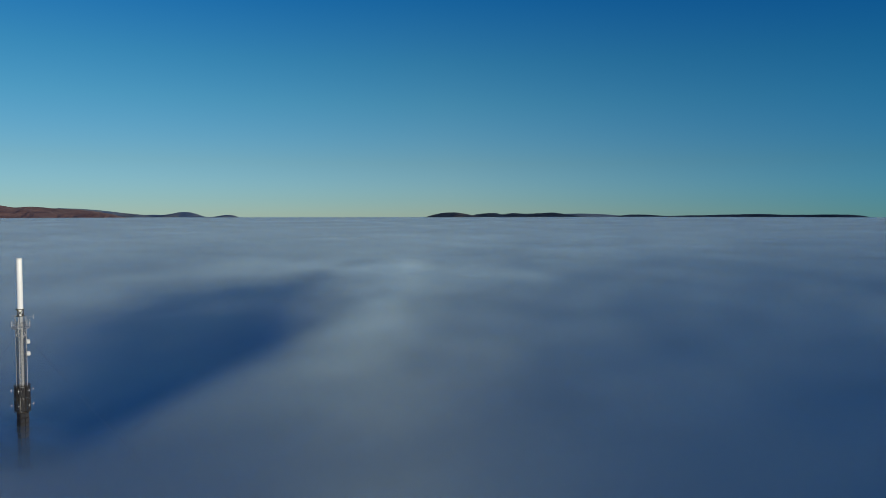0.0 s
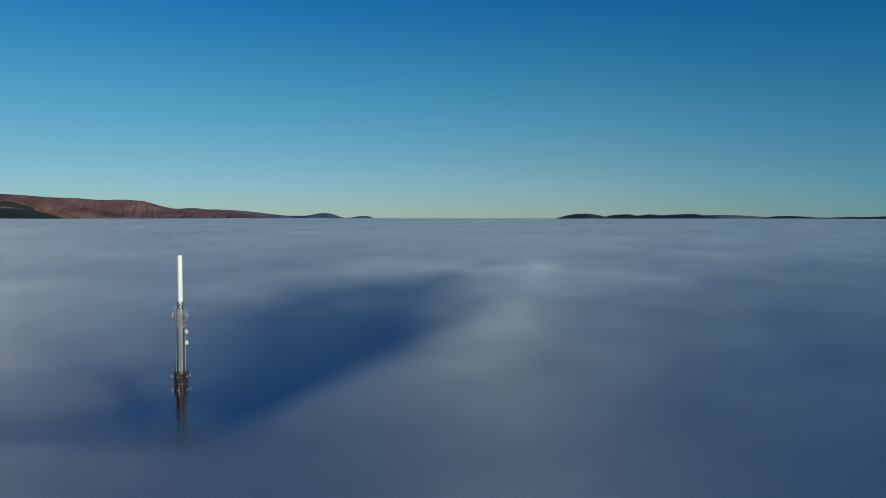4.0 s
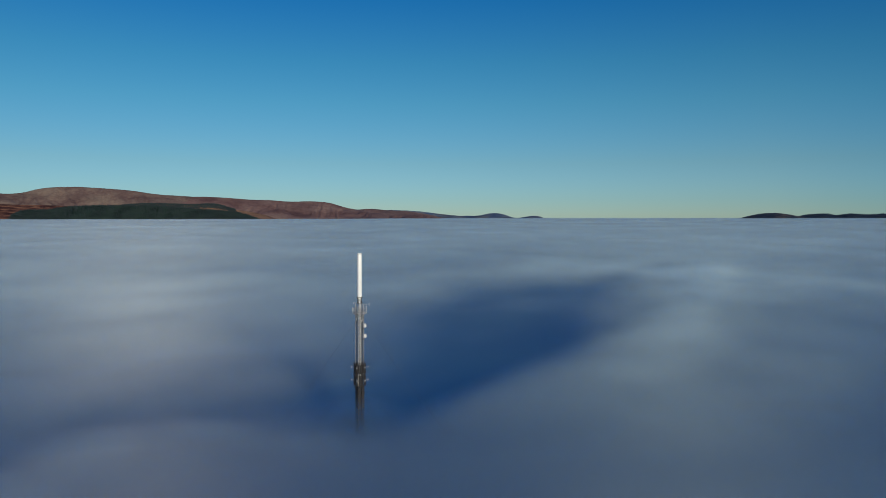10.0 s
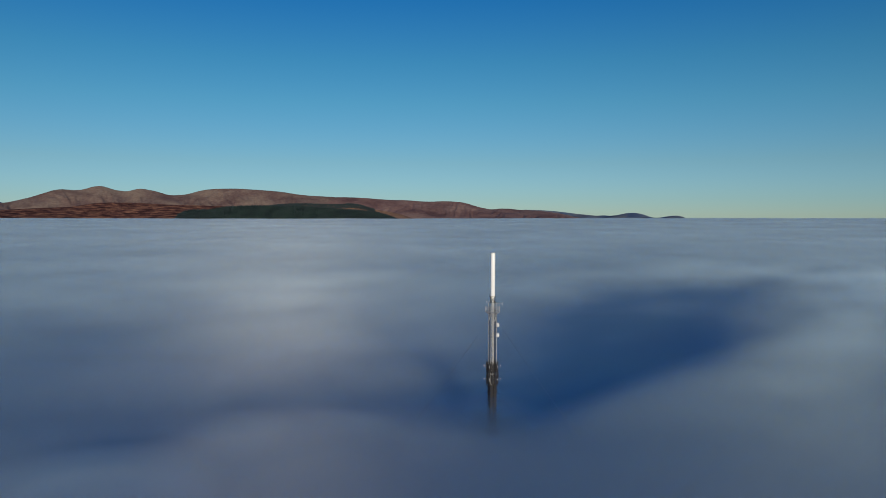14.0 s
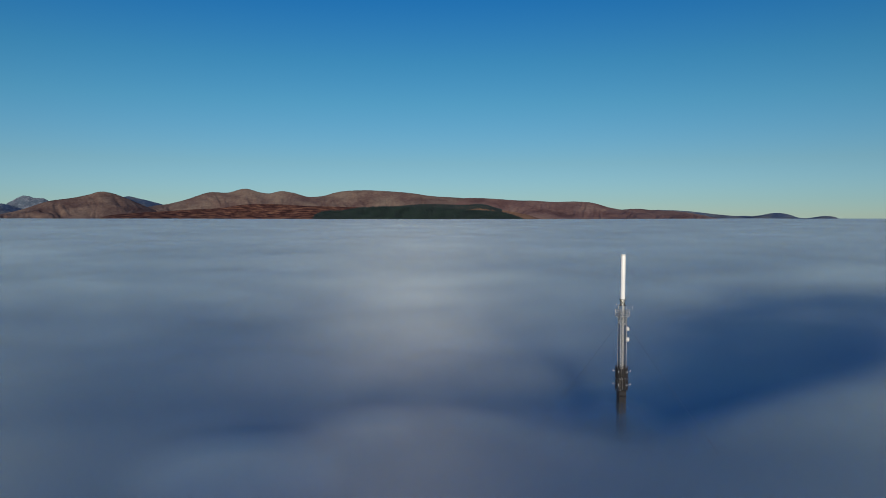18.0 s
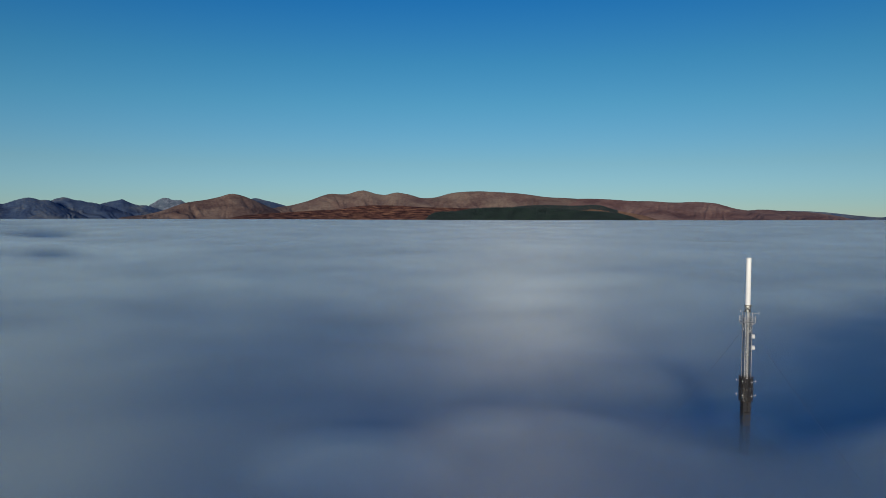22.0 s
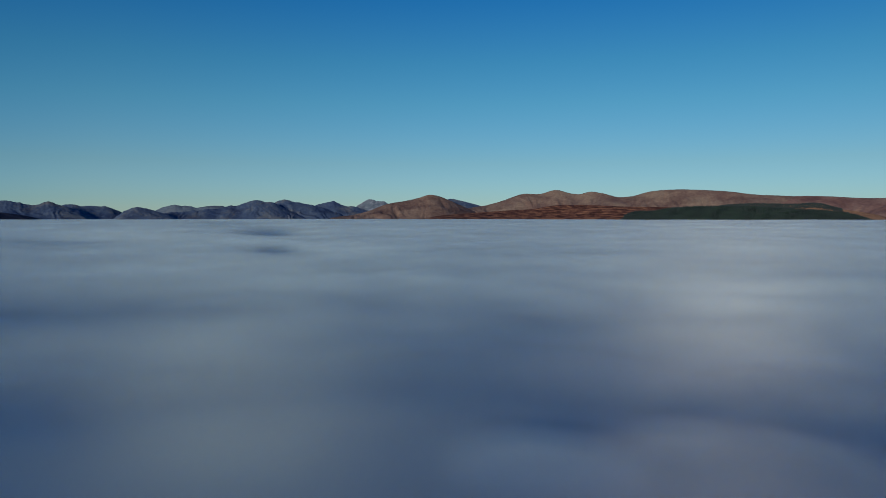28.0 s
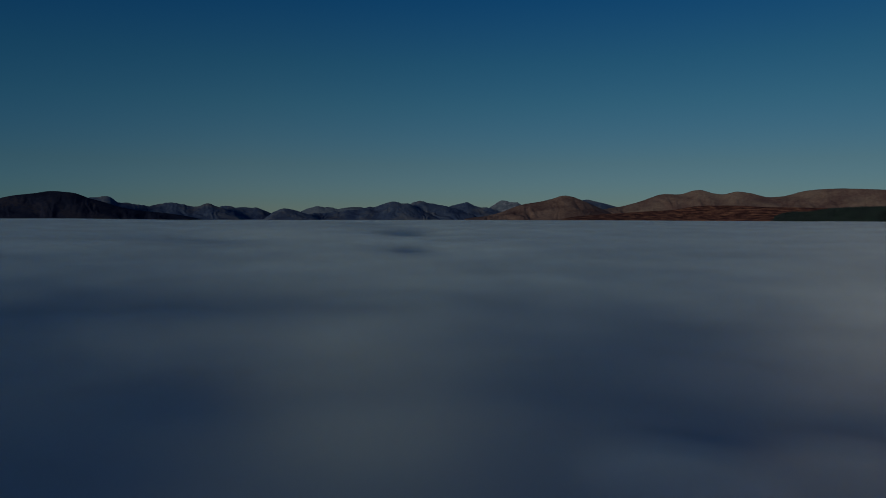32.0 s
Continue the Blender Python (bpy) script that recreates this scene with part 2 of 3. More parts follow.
def smoothstep(a, b, x):
    t = np.clip((x - a) / (b - a), 0, 1)
    return t * t * (3 - 2 * t)


def swells(x, y, seed, shortest, longest, count):
    """Low waves of many lengths and ways; about 1 high."""
    rng = np.random.default_rng(seed)
    z = np.zeros_like(x)
    for length in np.geomspace(shortest, longest, count):
        a, ph = rng.uniform(0, math.tau), rng.uniform(0, math.tau)
        wob = 0.8 * np.sin((x * math.sin(a) - y * math.cos(a)) * math.tau / (length * 2.3) + ph * 3)
        z += length / longest * np.sin((x * math.cos(a) + y * math.sin(a)) * math.tau / length + ph + wob)
    return z / math.sqrt(count)


def bump_at(x, y, cx, cy, rx, ry, turn=0.0):
    c, s = math.cos(radians(turn)), math.sin(radians(turn))
    dx, dy = x - cx, y - cy
    return np.exp(-((dx * c + dy * s) / rx) ** 2 - ((-dx * s + dy * c) / ry) ** 2)


def billows(x, y, size, seed, octaves=3):
    """Soft noise of that size in metres, about -1 to 1."""
    rng = np.random.default_rng(seed)
    total, weight = np.zeros_like(x), 0.0
    for k in range(octaves):
        table = rng.uniform(0, math.tau, (256, 256))
        a = rng.uniform(0, math.tau)
        u = (x * math.cos(a) + y * math.sin(a)) * 2**k / size + 50.3
        v = (y * math.cos(a) - x * math.sin(a)) * 2**k / size + 71.7
        iu, iv = np.floor(u).astype(int), np.floor(v).astype(int)
        fu, fv = u - iu, v - iv
        su, sv = fu**3 * (fu * (fu * 6 - 15) + 10), fv**3 * (fv * (fv * 6 - 15) + 10)
        g = np.zeros_like(x)
        for du in (0, 1):
            for dv in (0, 1):
                t = table[(iu + du) % 256, (iv + dv) % 256]
                g += (np.cos(t) * (fu - du) + np.sin(t) * (fv - dv)) * (su if du else 1 - su) * (sv if dv else 1 - sv)
        total += g * 0.5**k
        weight += 0.5**k
    return total * 2.2 / weight


def puff(x, y, cx, cy, rx, ry, turn=0.0):
    """A rounded cushion, 1 at its middle, with a soft but telling rim."""
    c, s = math.cos(radians(turn)), math.sin(radians(turn))
    dx, dy = x - cx + 5 * billows(x, y, 40, 61, 2), y - cy + 5 * billows(x, y, 40, 62, 2)
    return 1 - smoothstep(0.45, 1.2, np.hypot((dx * c + dy * s) / rx, (-dx * s + dy * c) / ry))


# ---- the fog ----
FOG_NEAR, FOG_FAR = 28.0, 79.0


def along_hollow(x, y):
    """Metres along the hollow from near the mast's foot, and across it to the right; its banks wander."""
    wx, wy = x + 14 * billows(x, y, 170, 41, 2), y + 14 * billows(x, y, 170, 42, 2)
    return (wx - 2) * 0.5 + (wy - 202) * 0.866, (wx - 2) * 0.866 - (wy - 202) * 0.5


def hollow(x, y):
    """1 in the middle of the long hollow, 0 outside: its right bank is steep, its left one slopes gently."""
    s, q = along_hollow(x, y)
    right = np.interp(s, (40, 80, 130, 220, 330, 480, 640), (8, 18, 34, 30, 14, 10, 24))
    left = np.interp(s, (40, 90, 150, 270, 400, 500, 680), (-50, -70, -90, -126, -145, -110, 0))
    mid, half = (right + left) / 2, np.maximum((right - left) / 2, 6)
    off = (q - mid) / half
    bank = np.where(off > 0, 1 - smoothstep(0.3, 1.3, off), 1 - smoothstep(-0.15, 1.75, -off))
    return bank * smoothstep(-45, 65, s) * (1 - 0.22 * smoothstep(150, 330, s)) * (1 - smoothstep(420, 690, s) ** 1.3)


def fog_height(x, y):
    """The fog's top: flat round the mast, domed up towards the hills, with swells, a long hollow and a few humps."""
    r = np.hypot(x, y)
    z = FOG_NEAR + (FOG_FAR - FOG_NEAR) * smoothstep(300, 4000, r)
    az = np.degrees(np.arctan2(x, y))
    z += (-3.5 - 2 * bump_at(az, 0 * az, -22, 0, 8, 1) + 5 * smoothstep(-8, 12, az) + 11 * smoothstep(14, 52, az) + 9 * (1 - smoothstep(-80, -68, az))) * smoothstep(2200, 4000, r)
    z += 1.4 * swells(x, y, 11, 110, 420, 9) * (1 - smoothstep(900, 2500, r))
    z += 1.8 * swells(x, y, 8, 300, 1400, 9) * smoothstep(500, 1200, r) * (1 - 0.8 * smoothstep(2000, 3800, r))
    z += 1.5 * billows(x, y, 90, 31, 2) * (1 - smoothstep(600, 1500, r))
    # the hollow, and the billowing ridge on its sunward side
    s, q = along_hollow(x, y)
    z -= 0.8 * hollow(x, y)
    z += 1.8 * smoothstep(20, 120, s) * (1 - smoothstep(600, 800, s)) * np.exp(-((q - 62) / 34) ** 2) * (1 + 0.7 * billows(x, y, 60, 33, 2))
    z += 4.0 * bump_at(x, y, 352, 730, 60, 45, 30) + 2.5 * bump_at(x, y, 297, 780, 35, 35) + 2.5 * bump_at(x, y, 425, 640, 60, 60) + 2.5 * bump_at(x, y, 150, 360, 26, 45, -30)
    z -= 1.5 * bump_at(x, y, 0, 222, 40, 40)
    # a shallow valley leading down to the left of the mast, humps before it, and troughs farther off
    z -= 0.8 * bump_at(x, y, -45, 240, 62, 26, 30)
    z += 3.4 * bump_at(x, y, -98, 162, 20, 14, 30) + 1.4 * bump_at(x, y, -76, 200, 14, 11) + 1.2 * bump_at(x, y, -42, 206, 14, 9) + 2.0 * bump_at(x, y, -116, 225, 60, 55)
    z -= 5.0 * bump_at(x, y, -545, 190, 170, 80, 75)
    z -= 12 * bump_at(x, y, -1640, 1245, 260, 85, 143) + 5 * bump_at(x, y, -985, 752, 120, 60, 144)
    z -= 15 * bump_at(x, y, -1758, 721, 300, 170, 158)
    z += 0.8 * swells(x, y, 21, 120, 500, 7) * smoothstep(2500, 3800, r)
    return z


def fog_thickness_tone(x, y):
    """How thick the fog lies over the moor and how bright it is painted, 0 to 1; most of it about 0.56."""
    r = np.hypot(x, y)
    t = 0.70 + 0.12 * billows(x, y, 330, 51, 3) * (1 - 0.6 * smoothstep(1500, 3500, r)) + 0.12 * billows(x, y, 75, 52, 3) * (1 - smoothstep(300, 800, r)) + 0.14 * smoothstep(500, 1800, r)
    # the hollow is hardly sunk; its darkness is painted through this value
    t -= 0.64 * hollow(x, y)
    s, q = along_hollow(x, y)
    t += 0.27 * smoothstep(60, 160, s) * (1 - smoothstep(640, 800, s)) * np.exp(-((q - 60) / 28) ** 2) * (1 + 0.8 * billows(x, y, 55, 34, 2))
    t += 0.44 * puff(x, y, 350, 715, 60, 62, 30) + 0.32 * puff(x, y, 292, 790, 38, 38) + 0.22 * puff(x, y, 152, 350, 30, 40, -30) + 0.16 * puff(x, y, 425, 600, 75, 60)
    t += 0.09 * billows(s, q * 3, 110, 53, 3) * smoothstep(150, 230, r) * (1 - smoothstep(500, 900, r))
    # a dim band painted to the left of the mast, a dim patch far behind it, and the humps before it painted pale as if
    # sunlit
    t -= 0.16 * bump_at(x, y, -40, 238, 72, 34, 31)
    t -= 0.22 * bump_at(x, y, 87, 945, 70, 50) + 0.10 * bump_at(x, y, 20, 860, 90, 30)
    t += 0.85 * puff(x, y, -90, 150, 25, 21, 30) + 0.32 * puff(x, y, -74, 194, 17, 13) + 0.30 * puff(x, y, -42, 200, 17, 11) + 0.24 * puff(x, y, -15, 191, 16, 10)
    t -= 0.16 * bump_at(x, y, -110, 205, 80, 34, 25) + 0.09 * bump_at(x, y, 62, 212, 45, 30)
    # dim tone painted for troughs on the far left and the long shaded one across the view, then pale streaks
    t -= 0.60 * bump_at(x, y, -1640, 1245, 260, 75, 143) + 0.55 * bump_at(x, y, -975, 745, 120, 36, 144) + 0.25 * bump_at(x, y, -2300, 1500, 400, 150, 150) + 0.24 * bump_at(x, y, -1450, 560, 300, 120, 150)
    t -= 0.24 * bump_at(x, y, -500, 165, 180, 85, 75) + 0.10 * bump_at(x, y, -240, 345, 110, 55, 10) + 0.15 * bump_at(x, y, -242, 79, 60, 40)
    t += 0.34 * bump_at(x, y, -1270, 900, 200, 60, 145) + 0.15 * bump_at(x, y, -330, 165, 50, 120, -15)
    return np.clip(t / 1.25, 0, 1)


def fog_sheet(name, mat, lift, radii, count):
    a = np.linspace(0, math.tau, count, endpoint=False)
    r, a = np.meshgrid(radii, a, indexing="ij")
    x, y = r * np.cos(a), 220 + r * np.sin(a)
    z = fog_height(x, y) + lift * (1 - 0.85 * smoothstep(700, 3600, r))
    me = grid_mesh(name, np.stack((x, y, z), -1), mat, True)
    me.attributes.new("thickness_tone", "FLOAT", "POINT").data.foreach_set("value", fog_thickness_tone(x, y).ravel().astype(np.float32))
    return me


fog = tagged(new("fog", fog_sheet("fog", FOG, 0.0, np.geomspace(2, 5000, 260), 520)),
             "blue-grey sea of fog with soft swells and a hollow darkened in its colour", "fog", kind="stuff")
LAYERS = 7
scene.cycles.transparent_max_bounces = 24
for k in range(LAYERS):
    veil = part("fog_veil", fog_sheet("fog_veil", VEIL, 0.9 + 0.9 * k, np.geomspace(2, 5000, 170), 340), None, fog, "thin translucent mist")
    veil.color = (1, 1, 1, 0.10 + 0.085 * (1 - k / LAYERS))
    wisps = part("fog_wisp", fog_sheet("fog_wisp", WISP, 1.2 + 1.7 * k, np.geomspace(0.5, 17, 12), 40), None, fog, "faint mist clinging to the mast")
    wisps.color = (1, 1, 1, 0.11 + 0.075 * (1 - k / LAYERS))

# ---- the ground under the fog ----
rr, aa = np.meshgrid(np.geomspace(2, 5000, 60), np.linspace(0, math.tau, 120, endpoint=False), indexing="ij")
gx, gy = rr * np.cos(aa), 220 + rr * np.sin(aa)
gz = -30 * smoothstep(60, 1500, rr) + 2.0 * swells(gx, gy, 3, 120, 600, 6) * smoothstep(30, 200, rr)
tagged(new("ground", grid_mesh("ground", np.stack((gx, gy, gz), -1), PEAT, True)), "dark peat moor under the fog", "ground", kind="structure")


# ---- the hills ----
def curve(points, x):
    """A smooth line through (x, value) points."""
    px, pv = np.array(points).T
    d = np.gradient(pv, px)
    i = np.clip(np.searchsorted(px, x) - 1, 0, len(px) - 2)
    h = px[i + 1] - px[i]
    t = np.clip((x - px[i]) / h, 0, 1)
    return ((2 * t**3 - 3 * t**2 + 1) * pv[i] + (t**3 - 2 * t**2 + t) * h * d[i] + (3 * t**2 - 2 * t**3) * pv[i + 1] + (t**3 - t**2) * h * d[i + 1])


def hill_points(crest, near, top, seed, rough, step=0.06, rows=26, jag=0.012):
    """A hill as rows of points. crest: bearing and rise of its skyline in degrees; near, top: distance of its foot and of its crest."""
    az = np.arange(crest[0][0], crest[-1][0] + step / 2, step)
    line = curve(crest, az)
    jags = np.array([jag * noise.fractal(Vector((a * 1.6 + seed * 5.1, seed, 0.0)), 0.8, 2.0, 5) for a in az])
    foot = -0.55
    t = np.concatenate((np.linspace(0, 0.96, rows - 3), (0.975, 0.99, 1.0, 1.012, 1.05), np.linspace(1.15, 1.5, 4)))
    tt, aa = np.meshgrid(t, az, indexing="ij")
    ll = line + jags * np.clip(tt, 0, 1) ** 4
    dist = near + (top - near) * tt
    x, y = dist * np.sin(np.radians(aa)), dist * np.cos(np.radians(aa))
    rise = np.where(tt <= 1, np.clip(tt, 0, 1) ** 0.95, 1 - (tt - 1) * 1.6)
    el = foot + (ll - foot) * rise
    z = 95 + dist * np.tan(np.radians(el))
    # spurs and gullies, and a little unevenness of the skyline
    g = np.zeros_like(z)
    for i in range(z.shape[0]):
        for j in range(z.shape[1]):
            p = Vector((aa[i, j] * 0.9 + seed * 7.3, tt[i, j] * 1.3, seed * 3.1))
            p.x += 0.9 * noise.noise(Vector((aa[i, j] * 0.7, tt[i, j] * 2.2, seed * 9.7)))
            g[i, j] = 1 - abs(noise.fractal(p, 1.0, 2.1, 5)) * 2.2
    z += 0.6 * rough * (g - 0.6) * np.clip(tt, 0, 1) * np.where(tt < 1, (1 - tt) * 3 + 0.03, 0.03)
    return np.stack((x, y, z), -1)


def hill(crest, near, top, mat, label, seed, rough=14.0, name="hill", step=0.06):
    pts = hill_points(crest, near, top, seed, rough * (0.85 if name == "mountain" else 1.3), step, jag=0.07 if name in ("mountain", "knoll") else 0.012)
    ob = new(name, grid_mesh(name, pts, mat, False))
    return tagged(ob, label, name.replace("_", " "))


# the long brown range, from the double peak to where it runs out into the fog
hill(((-39.5, 0.30), (-38.6, 0.60), (-37.4, 0.68), (-36.0, 0.80), (-34.4, 1.22), (-32.8, 1.76), (-31.4, 1.76), (-30.15, 2.07), (-28.9, 1.78), (-28.4, 1.72),
      (-27.4, 1.91), (-26.4, 1.77), (-25.3, 1.48), (-24.2, 1.54), (-22.9, 1.88), (-21.3, 2.02), (-19.1, 1.97), (-16.9, 1.80), (-15.5, 1.60), (-13.0, 1.44), (-11.5, 1.30), (-10.0, 0.9), (-9.0, 0.4)),
     4070, 4550, BROWN, "long brown grassy hill range with a double peak", 1, 18)
hill(((-15.0, 0.9), (-14.2, 1.25), (-13.0, 1.40), (-10.3, 1.37), (-8.5, 1.24), (-7.0, 1.21), (-5.5, 1.11), (-3.8, 1.14), (-2.4, 1.03), (-1.2, 0.69), (-0.1, 0.50), (0.6, 0.56),
      (2.2, 0.46), (3.4, 0.40), (4.6, 0.28), (5.4, 0.16), (7.0, -0.2)),
     4050, 4550, REDDISH, "low reddish-brown heather ridge running into the fog", 2, 12)
hill(((-49.4, -0.4), (-47.6, -0.05), (-46.6, 0.06), (-45.2, 0.43), (-43.9, 0.92), (-42.1, 1.25), (-41.3, 1.44), (-40.3, 1.71), (-39.5, 1.57), (-38.6, 1.20),
      (-37.1, 0.53), (-35.9, 0.07), (-35.0, -0.4)),
     4030, 4420, UMBER, "rounded reddish-brown hill with a broad summit", 3, 16)
hill(((-39.8, 0.8), (-39.2, 1.2), (-38.6, 1.38), (-37.7, 1.20), (-36.2, 0.80), (-35.1, 0.38), (-34.0, -0.3)),
     4300, 4600, HAZE_BLUE, "dark shoulder behind a brown hill", 4, 10)
hill(((-40.9, -0.4), (-40.3, -0.16), (-38.1, 0.14), (-35.9, 0.30), (-33.6, 0.46), (-31.9, 0.56), (-30.5, 0.80), (-28.0, 0.87), (-25.0, 0.73), (-22.4, 0.69),
      (-20.5, 0.6), (-18.0, 0.4)),
     3920, 4090, RUSSET, "russet bracken moor in front of the brown hills", 5, 7, "moor")

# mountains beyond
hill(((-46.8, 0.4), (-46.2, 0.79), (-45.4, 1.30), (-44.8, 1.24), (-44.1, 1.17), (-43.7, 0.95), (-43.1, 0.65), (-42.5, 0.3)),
     4640, 4850, HAZE_SNOWY, "distant mountain peak paled by haze, with snow streaks", 6, 10, "mountain")
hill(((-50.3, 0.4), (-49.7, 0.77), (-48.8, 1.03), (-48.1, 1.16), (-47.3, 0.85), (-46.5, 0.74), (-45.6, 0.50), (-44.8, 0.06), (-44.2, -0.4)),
     4450, 4700, HAZE_BLUE, "pointed mountain tinted blue-grey by haze", 7, 14, "mountain")
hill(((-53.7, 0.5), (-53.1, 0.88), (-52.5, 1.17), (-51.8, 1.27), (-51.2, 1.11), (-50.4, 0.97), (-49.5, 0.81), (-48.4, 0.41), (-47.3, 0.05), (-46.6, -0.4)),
     4300, 4560, HAZE_BLUE, "haze-tinted rocky mountain with a shaded flank", 8, 18, "mountain")
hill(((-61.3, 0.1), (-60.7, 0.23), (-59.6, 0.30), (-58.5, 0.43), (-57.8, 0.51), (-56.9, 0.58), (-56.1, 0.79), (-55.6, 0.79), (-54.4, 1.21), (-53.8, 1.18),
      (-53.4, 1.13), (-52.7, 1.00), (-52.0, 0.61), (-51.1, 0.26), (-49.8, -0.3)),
     4150, 4430, HAZE_BLUE, "craggy haze-tinted mountain with a humped summit", 9, 18, "mountain")
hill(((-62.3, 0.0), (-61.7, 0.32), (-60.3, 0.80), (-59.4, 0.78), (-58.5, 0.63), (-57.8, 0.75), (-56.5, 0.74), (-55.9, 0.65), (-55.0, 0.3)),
     4550, 4750, HAZE_PALE, "hazy low mountain ridge far behind", 10, 10, "mountain")
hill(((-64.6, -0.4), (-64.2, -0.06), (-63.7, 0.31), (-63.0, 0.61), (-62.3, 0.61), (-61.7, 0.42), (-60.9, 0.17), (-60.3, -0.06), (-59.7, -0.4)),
     4100, 4250, HAZE_BLUE, "small dark craggy knoll at the fog's edge", 11, 9, "knoll")
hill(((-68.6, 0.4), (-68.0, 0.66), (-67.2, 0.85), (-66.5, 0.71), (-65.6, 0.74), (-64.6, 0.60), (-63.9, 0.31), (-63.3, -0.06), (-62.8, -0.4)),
     4450, 4650, HAZE_BLUE, "haze-tinted mountain sloping to the fog", 12, 14, "mountain")
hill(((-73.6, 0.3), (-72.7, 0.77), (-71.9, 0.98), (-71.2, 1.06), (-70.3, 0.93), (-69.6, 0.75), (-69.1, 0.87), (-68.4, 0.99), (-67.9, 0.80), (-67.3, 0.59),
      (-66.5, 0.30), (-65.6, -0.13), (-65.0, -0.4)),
     4250, 4480, HAZE_BLUE, "haze-blue double-topped mountain", 13, 16, "mountain")
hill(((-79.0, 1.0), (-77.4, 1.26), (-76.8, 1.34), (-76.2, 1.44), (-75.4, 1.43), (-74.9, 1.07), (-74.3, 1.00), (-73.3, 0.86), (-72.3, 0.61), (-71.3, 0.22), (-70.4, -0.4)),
     4250, 4500, HAZE_BLUE, "dark flat-topped mountain with a steep end", 14, 12, "mountain")
hill(((-86.0, 0.2), (-83.5, 0.9), (-81.5, 1.45), (-80.3, 1.62), (-79.2, 1.80), (-78.5, 1.77), (-77.6, 1.66), (-76.8, 1.34), (-75.9, 1.08), (-74.4, 0.62), (-73.1, 0.42), (-71.3, 0.22),
      (-69.4, -0.13), (-68.6, -0.4)),
     3950, 4220, SHADED_HEATHER, "heather hill painted near-black with shade, sloping into the fog", 15, 10)

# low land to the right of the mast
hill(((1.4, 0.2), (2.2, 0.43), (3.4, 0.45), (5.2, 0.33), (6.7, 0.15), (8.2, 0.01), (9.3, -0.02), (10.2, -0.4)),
     4600, 4720, HAZE_BLUE, "thin haze-tinted ridge far off", 16, 5)
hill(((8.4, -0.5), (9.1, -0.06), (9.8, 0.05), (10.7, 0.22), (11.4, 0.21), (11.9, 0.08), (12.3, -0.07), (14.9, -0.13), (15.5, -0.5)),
     4500, 4620, HAZE_BLUE, "small haze-tinted hill like an island in fog", 17, 3)
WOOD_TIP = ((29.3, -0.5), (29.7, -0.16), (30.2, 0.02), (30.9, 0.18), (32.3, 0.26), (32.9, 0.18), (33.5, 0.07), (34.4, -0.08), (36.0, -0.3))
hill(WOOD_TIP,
     4080, 4180, HAZE_HEATH, "dark wooded hill tip rising from the fog", 18, 3, "wooded_hill")
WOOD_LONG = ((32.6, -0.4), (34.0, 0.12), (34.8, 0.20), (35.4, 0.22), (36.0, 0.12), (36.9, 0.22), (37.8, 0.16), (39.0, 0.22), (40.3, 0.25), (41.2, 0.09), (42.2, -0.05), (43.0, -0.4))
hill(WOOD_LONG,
     4200, 4300, HAZE_WOOD, "long low dark wooded hill", 19, 3, "wooded_hill")
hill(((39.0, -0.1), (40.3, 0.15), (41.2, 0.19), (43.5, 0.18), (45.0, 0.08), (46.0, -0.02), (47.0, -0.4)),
     4500, 4620, HAZE_PALE, "pale hazy ridge behind dark woods", 20, 3)
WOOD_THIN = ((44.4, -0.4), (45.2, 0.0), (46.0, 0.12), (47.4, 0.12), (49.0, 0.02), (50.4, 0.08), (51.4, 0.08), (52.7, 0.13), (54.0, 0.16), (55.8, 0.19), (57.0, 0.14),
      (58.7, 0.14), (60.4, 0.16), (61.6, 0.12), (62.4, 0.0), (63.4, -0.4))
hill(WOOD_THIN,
     4300, 4400, HAZE_WOOD, "very long thin dark wooded ridge", 21, 3, "wooded_hill")

# the conifer plantation on the moor
FOREST = ((-25.6, -0.5), (-25.2, -0.25), (-24.3, 0.24), (-22.4, 0.40), (-21.7, 0.54), (-20.0, 0.68), (-17.6, 0.72), (-15.5, 0.72), (-13.5, 0.58), (-12.0, 0.46), (-10.5, 0.36),
          (-9.3, 0.20), (-8.3, -0.12), (-7.4, -0.5))
hill(FOREST, 3900, 3990, CONIFER, "slope under a dark green conifer plantation", 22, 4, "forest_slope")
UPPER_FOREST = ((-19.0, 0.4), (-17.6, 0.74), (-16.0, 0.85), (-13.0, 0.81), (-10.7, 0.77), (-10.2, 0.60), (-9.6, 0.45), (-8.4, 0.25), (-7.0, -0.1), (-6.0, -0.5))
hill(UPPER_FOREST, 3960, 4060, STRAW, "orange grass clearing between two conifer belts", 23, 4, "clearing")

